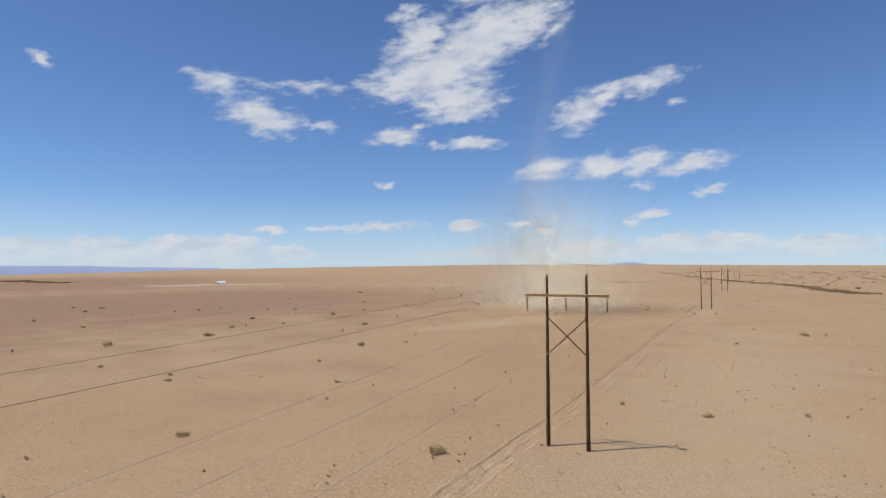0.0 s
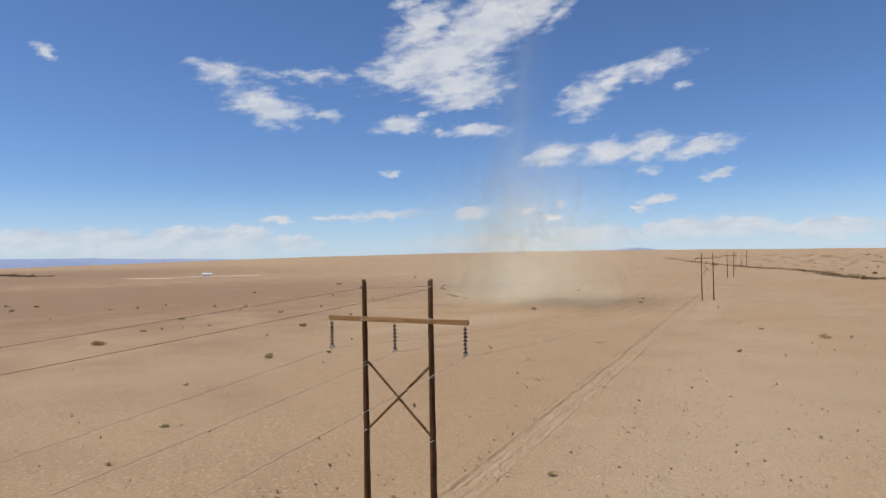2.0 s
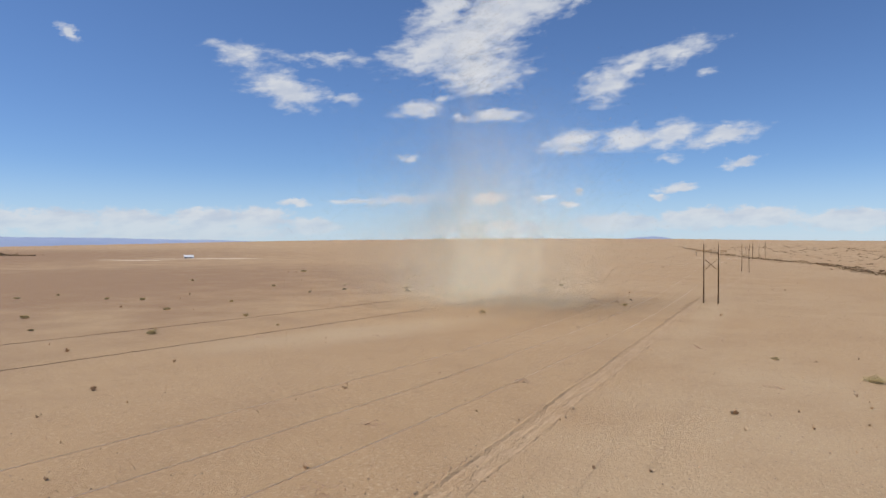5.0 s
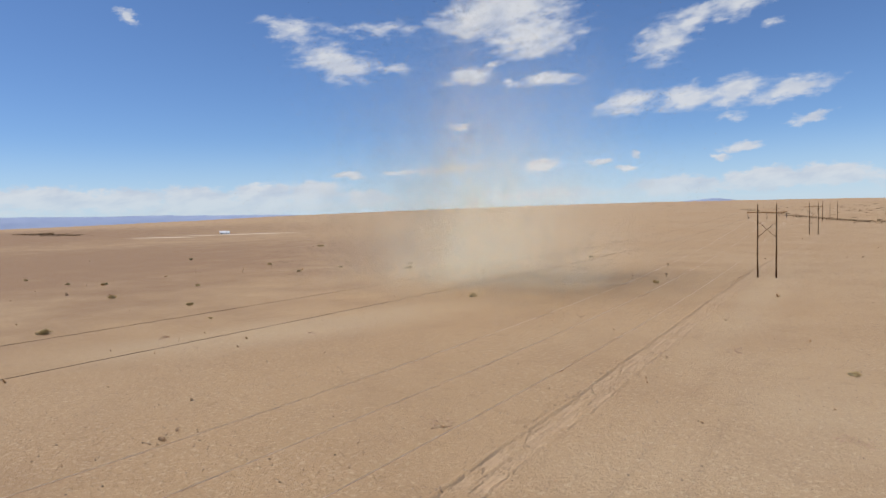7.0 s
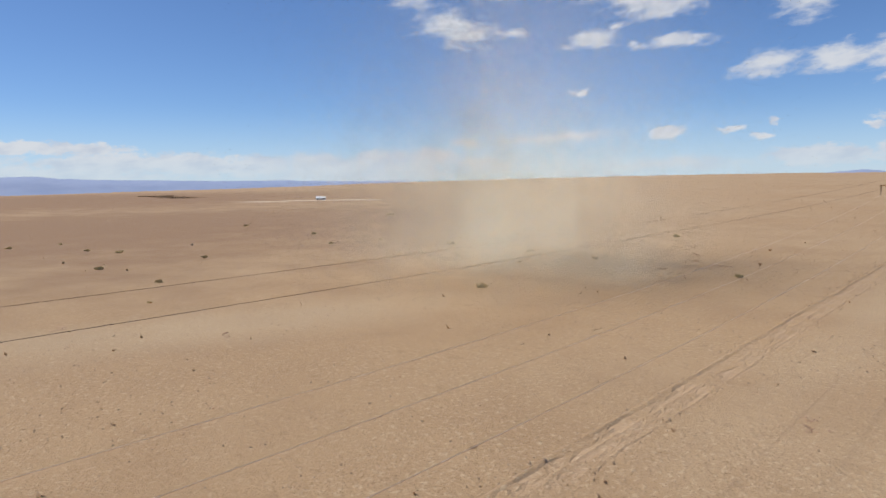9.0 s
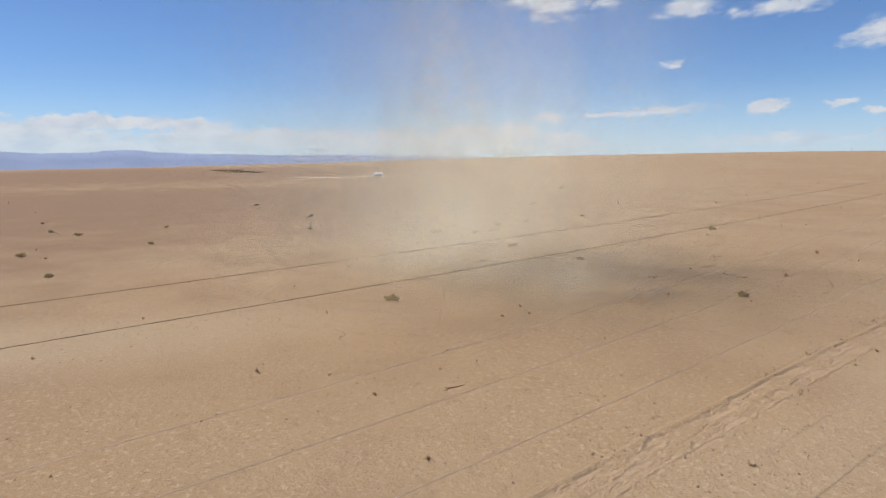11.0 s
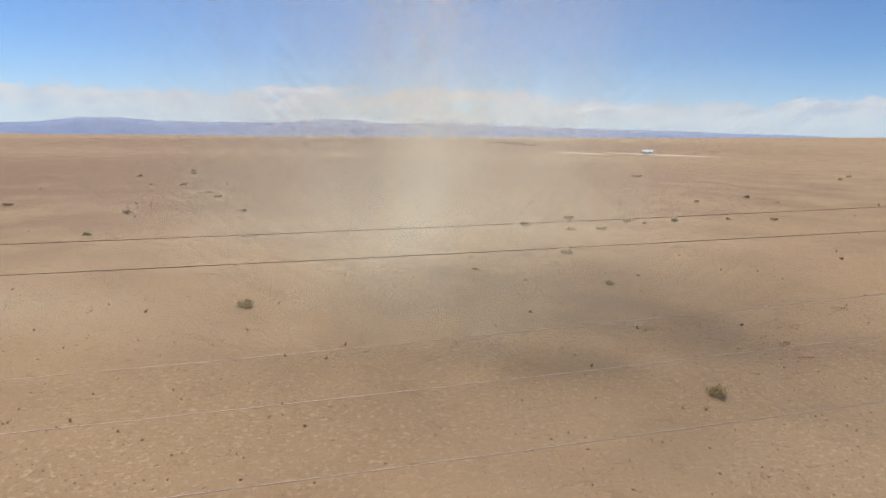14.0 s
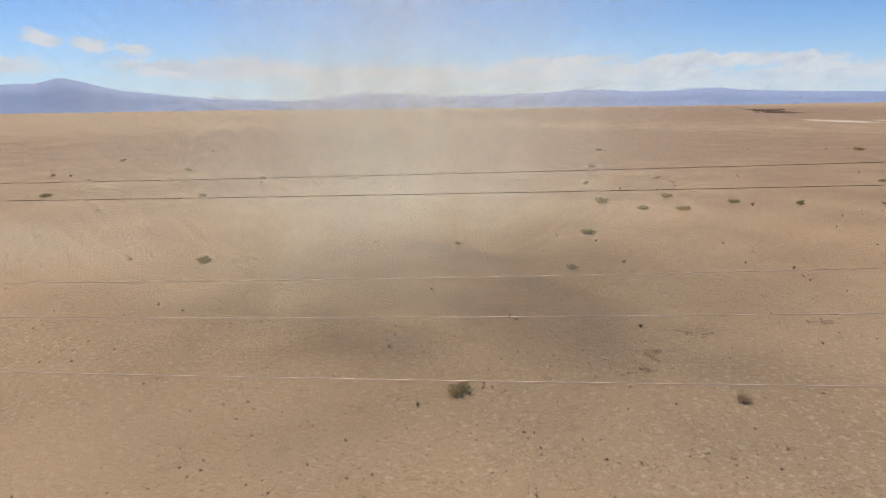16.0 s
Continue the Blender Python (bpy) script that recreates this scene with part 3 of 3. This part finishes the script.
# ---------------------------------------------------------------- plants
def shrub_meshes(seed, green):
    """Stems and foliage of a low, ragged desert shrub about two metres across."""
    rng = random.Random(seed)
    stems, leaves = bmesh.new(), bmesh.new()
    tips = []
    for k in range(26):
        a, out = rng.uniform(0, 2 * math.pi), rng.uniform(0.25, 1.0)
        high = rng.uniform(0.45, 0.95) * (1.05 - 0.55 * out * out)
        tip = Vector((out * math.cos(a), out * math.sin(a), high))
        root = Vector((0.12 * math.cos(a), 0.12 * math.sin(a), -0.05))
        mid = root.lerp(tip, 0.5) + Vector((rng.uniform(-0.08, 0.08), rng.uniform(-0.08, 0.08), rng.uniform(-0.05, 0.12)))
        tube(stems, [root, mid, tip], [0.022, 0.014, 0.006], 4, cap=False)
        tips += [tip, mid.lerp(tip, 0.5), mid]
    for tip in tips:
        for k in range(24 if green else 12):
            c = tip + Vector([rng.gauss(0, 0.125) for _ in range(3)])
            c.z = max(c.z, 0.02)
            turn = Euler([rng.uniform(0, 6.28) for _ in range(3)]).to_matrix()
            s = rng.uniform(0.025, 0.062)
            quad = [leaves.verts.new(c + turn @ Vector(p) * s) for p in ((-0.5, -1.2, 0), (0.5, -0.6, 0.2), (0.6, 1.0, 0), (-0.4, 0.8, -0.2))]
            leaves.faces.new(quad)
    out = []
    for name, bm in (("stems", stems), ("foliage", leaves)):
        mesh = bpy.data.meshes.new(name)
        bm.to_mesh(mesh)
        bm.free()
        mesh.materials.append(DRY if name == "stems" or not green else LEAF)
        out.append(mesh)
    return out


SHRUB_KINDS = [shrub_meshes(11 + k, k < 4) for k in range(6)]


def shrub(x, y, wide, kind, turn):
    ob = new("shrub")
    s = wide / 2
    ob.matrix_world = Matrix.LocRotScale((x, y, land(x, y)), Euler((0, 0, turn)), (s * 1.08, s * 1.08, s * (0.85 if wide < 2.4 else 0.68)))
    for mesh in SHRUB_KINDS[kind]:
        part_of(mesh.name.split(".")[0], mesh, None, ob)
    words = "grey-green rounded desert shrub on bare sand" if kind < 4 else "dry brown leafless desert shrub on bare sand"
    return tagged(ob, words, "shrub", "desert shrubs")


# beside the line, then the middle distance, then the far flat: x, y, width
NEAR_SHRUBS = [(-24.9, 236.5, 1.2), (-22.6, 217.6, 1.7), (-10.7, 128.8, 0.6), (23.6, 25.6, 1.1), (-32.7, 92.1, 0.9), (1.2, 23.8, 0.9), (-11.7, -7.4, 2.1), (17.9, 141.1, 1.2),
               (-52.6, 179.3, 1.9), (-41.0, -13.4, 1.5), (-56.8, 225.2, 1.4), (12.3, 20.4, 1.5), (-67.0, 209.5, 1.0), (30.4, 128.6, 2.8), (-44.5, 21.1, 1.1)]
MID_SHRUBS = [(-76.5, 14.8, 1.1), (-69.8, 66.3, 2.2), (-77.1, 227.5, 2.1), (-62.7, 76.2, 1.3), (-71.9, 10.5, 1.2), (-99.3, 112.4, 2.7), (-101.3, 244.9, 2.4), (-100.9, 237.8, 1.9),
              (-106.1, 145.7, 1.6), (-111.1, 267.4, 1.9), (-110.9, 255.6, 2.1), (-86.1, 136.3, 0.8), (-108.0, 231.0, 3.0), (-97.4, 16.1, 1.3), (-62.5, 39.8, 1.0), (-117.2, 244.2, 2.6),
              (-65.2, 289.4, 2.2), (-131.1, 84.7, 1.8), (-135.6, 144.6, 2.1), (-137.7, 170.1, 1.6), (-136.5, 228.3, 1.6), (-113.0, 282.5, 1.3), (-111.1, 293.5, 1.6)]
FAR_SHRUBS = [(-124.4, 101.6, 1.2), (-150.1, 114.0, 2.5), (-127.9, 39.5, 2.6), (-140.4, 211.9, 1.5), (-149.6, 246.3, 1.4), (-179.4, 155.2, 1.5), (-119.5, 64.4, 3.2), (-167.6, 159.9, 2.0),
              (-147.7, 296.6, 1.8), (-159.1, 321.7, 2.2), (-209.8, 156.6, 1.4), (-180.2, 68.4, 2.0), (-176.8, 230.8, 2.0), (-172.5, 182.9, 1.3), (-222.4, 77.5, 1.7),
              (-246.0, 330.5, 3.8), (-266.6, 135.6, 2.3), (-234.4, 235.2, 2.4), (-252.2, 117.6, 2.2), (-283.1, 132.1, 2.1), (-208.9, 142.4, 1.8), (-234.5, 427.7, 2.7), (-251.4, 448.2, 2.7)]
rng = random.Random(5)
for k, (sx, sy, sw) in enumerate(NEAR_SHRUBS + MID_SHRUBS + FAR_SHRUBS):
    shrub(sx, sy, sw, rng.choice((0, 1, 2, 3, 4, 5)) if sw < 1.5 else k % 4, rng.uniform(0, 6.28))


def tuft_mesh(bm, rng, at, size):
    """A rough mound of stubby blades."""
    for k in range(9):
        a, lean = rng.uniform(0, 6.28), rng.uniform(0.2, 1.0)
        d = Vector((math.cos(a), math.sin(a), 0))
        s = Vector((-d.y, d.x, 0)) * size * 0.22
        root, tip = at + d * size * 0.15, at + d * size * lean + Vector((0, 0, size * rng.uniform(0.4, 0.9)))
        bm.faces.new([bm.verts.new(p) for p in (root - s, root + s, tip + s * 0.5, tip - s * 0.5)])


def scattered(name, label, category, mat, count, seed, box, size, make, thin_out=0.0):
    """Countless small things strewn over a stretch of ground, as one mesh."""
    rng, bm = random.Random(seed), bmesh.new()
    x0, x1, y0, y1 = box
    made = 0
    while made < count:
        x, y = rng.uniform(x0, x1), rng.uniform(y0, y1)
        if noise.noise(Vector((x / 26, y / 26, seed))) + rng.uniform(-0.5, 0.6) < thin_out or abs(x - road_middle(y)) < 1.8:
            continue
        make(bm, rng, Vector((x, y, land(x, y))), size * min(rng.lognormvariate(0, 0.45), 1.9))
        made += 1
    return tagged(part(name, bm, mat), label, category, kind="stuff")


def stone_mesh(bm, rng, at, size):
    """A small angular stone."""
    ring = []
    n = 6
    for k in range(n):
        a = 2 * math.pi * k / n + rng.uniform(-0.3, 0.3)
        r = size * rng.uniform(0.6, 1.0)
        ring.append((bm.verts.new(at + Vector((r * math.cos(a), r * math.sin(a), -0.05))), bm.verts.new(at + Vector((r * 0.62 * math.cos(a), r * 0.62 * math.sin(a), size * rng.uniform(0.5, 0.9))))))
    for k in range(n):
        (a, b), (c, d) = ring[k], ring[(k + 1) % n]
        bm.faces.new((a, c, d, b))
    bm.faces.new([p[1] for p in ring])


scattered("stones", "small dark stones strewn over the sand", "stones", STONE, 230, 21, (-100, 40, -45, 275), 0.068, stone_mesh)
scattered("pebbles", "brown pebbles and crumbs around the pole feet", "pebbles", STONE, 1300, 25, (-75, 34, -52, 75), 0.075, stone_mesh, 0.05)
scattered("clods", "pale dry clods of crusted sand", "clods", CLOD, 9000, 22, (-70, 34, -45, 265), 0.075, stone_mesh)
scattered("tufts", "short dry grass tufts on the sand", "dry grass", DRY, 1100, 23, (-210, 60, -40, 330), 0.19, tuft_mesh, 0.1)
scattered("dry_weeds", "low brown dry weeds dotting the sand beside the track", "dry weeds", DRY, 420, 27, (-22, 38, -40, 75), 0.165, tuft_mesh, 0.05)
scattered("far_tufts", "distant low scrub dotting the plain", "scrub", DRY, 1700, 24, (-900, 500, -100, 1500), 0.42, tuft_mesh, 0.15)


def berm_clods():
    """Crumbled soil along the edges of the ruts."""
    rng, bm = random.Random(27), bmesh.new()
    for k in range(1300):
        y = rng.uniform(20, 270)
        if noise.noise(Vector((y / 5, 3.3, 0))) + rng.uniform(-0.4, 0.5) < 0:
            continue
        x = road_middle(y) + (rng.gauss(-1.75, 0.28) if rng.random() < 0.72 else rng.gauss(1.75, 0.3))
        stone_mesh(bm, rng, Vector((x, y, land(x, y) + rng.uniform(0.05, 0.22))), 0.06 * rng.lognormvariate(0, 0.5))
    return tagged(part("berm_clods", bm, CLOD), "crumbled brown clods along the track's edges", "clods", kind="stuff")


berm_clods()


def weed_patch(x, y, wide, long, turn):
    """A low, broken mat of dead, reddish weed."""
    rng, bm = random.Random(int(x * 7 + y)), bmesh.new()
    clumps = [(rng.gauss(0, wide / 2.2), rng.gauss(0, long / 2.4), rng.uniform(0.12, 0.34)) for _ in range(9)]
    for k in range(150):
        cx, cy, cr = rng.choice(clumps)
        px, py = rng.gauss(cx, cr), rng.gauss(cy, cr)
        (tuft_mesh if k % 4 else stone_mesh)(bm, rng, Vector((px, py, 0)), rng.uniform(0.035, 0.085))
    ob = part("weed_patch", bm, WEED)
    ob.matrix_world = pose(x, y, land(x, y), 0, 0, turn)
    return tagged(ob, "low patch of dead reddish-brown weeds on sand", "weed patch", "weed patches", "stuff")


for px, py, pw, pl, pt in ((-19.4, 79.8, 1.2, 2.6, 70), (-12.6, 63.0, 1.2, 2.8, 60), (-12.8, 106.7, 1.4, 2.0, 50), (18.2, 118.7, 1.3, 2.8, 60), (5.8, 148.6, 1.1, 3.0, 50),
                           (-56.6, 134.2, 1.0, 3.0, 60), (-77.3, 120.5, 1.2, 3.6, 60), (-29.2, 230.9, 1.6, 2.4, 30), (-32.5, 231.5, 1.2, 2.4, 30), (-37.3, 235.2, 1.0, 2.2, 20), (-42.2, 246.7, 1.2, 3.0, 20), (-38.7, 220.2, 1.2, 3.0, 10)):
    weed_patch(px, py, pw, pl, pt)

branch = bmesh.new()
tube(branch, [(-1.1, -0.25, 0.02), (-0.5, 0.02, 0.10), (0.2, 0.05, 0.08), (1.0, 0.22, 0.05)], [0.03, 0.04, 0.036, 0.02], 7)
tube(branch, [(-0.5, 0.02, 0.10), (-0.9, 0.25, 0.14)], [0.035, 0.015], 6)
branch_ob = tagged(part("dead_branch", branch, BRACE_WOOD, smooth=True), "dark dead branch lying on the sand", "branch")
branch_ob.matrix_world = pose(-21.7, 164.9, land(-21.7, 164.9), 0, 0, 77)


# ---------------------------------------------------------------- far things
def shed(x, y, turn):
    base = new("shed")
    base.matrix_world = pose(x, y, land(x, y), 0, 0, turn)
    bm = bmesh.new()
    beam(bm, (-5.2, 0, 0.95), (5.2, 0, 0.95), 4.6, 1.9, 0.02)
    body = part("wall", bm, SHED_WHITE, base)
    bm = bmesh.new()
    ends = [[bm.verts.new((px, py, pz)) for py, pz in ((-2.75, 1.78), (-2.75, 1.88), (0, 3.9), (2.75, 1.88), (2.75, 1.78))] for px in (-5.5, 5.5)]
    for k in range(5):
        bm.faces.new((ends[0][k], ends[0][(k + 1) % 5], ends[1][(k + 1) % 5], ends[1][k]))
    bm.faces.new(ends[0][::-1])
    bm.faces.new(ends[1])
    part("roof", bm, SHED_WHITE, base)
    for px, w, z, h in ((-3.4, 0.9, 0.85, 1.7), (2.2, 0.8, 1.2, 0.6)):
        bm = bmesh.new()
        beam(bm, (px - w / 2, -2.32, z), (px + w / 2, -2.32, z), 0.06, h, 0.0)
        part("door" if h > 1.5 else "window", bm, SHED_DARK, body)
    return tagged(base, "small white metal shed alone on the plain", "shed")


shed(-587, 525, 48)


def scrub_belt(label, points, width, count, size, seed):
    """A dark belt of scrub along a line."""
    rng, bm = random.Random(seed), bmesh.new()
    for k in range(count):
        u = rng.uniform(0, len(points) - 1.001)
        a, b, w = points[int(u)], points[int(u) + 1], u - int(u)
        x, y = a[0] + (b[0] - a[0]) * w + rng.gauss(0, width), a[1] + (b[1] - a[1]) * w + rng.gauss(0, width)
        s = size * rng.lognormvariate(0, 0.4)
        for j in range(4):
            tuft_mesh(bm, rng, Vector((x, y, land(x, y))) + Vector((rng.gauss(0, s), rng.gauss(0, s), 0)), s)
    return tagged(part("scrub_belt", bm, SCRUB), label, "scrub", kind="stuff")


scrub_belt("dark brown scrub along a dry wash", [(-1006, 499), (-925, 490), (-846, 487)], 11, 240, 0.75, 31)
scrub_belt("dark scrub along a shallow wash crossing the line", [(84, 420), (76, 466), (65, 544), (48, 631), (13, 749), (-40, 926), (-91, 1148), (-160, 1400)], 6, 1000, 0.5, 32)
scrub_belt("scattered scrub on the rise beyond the wash", [(160, 600), (220, 900), (120, 1200), (20, 1600)], 90, 420, 0.8, 33)
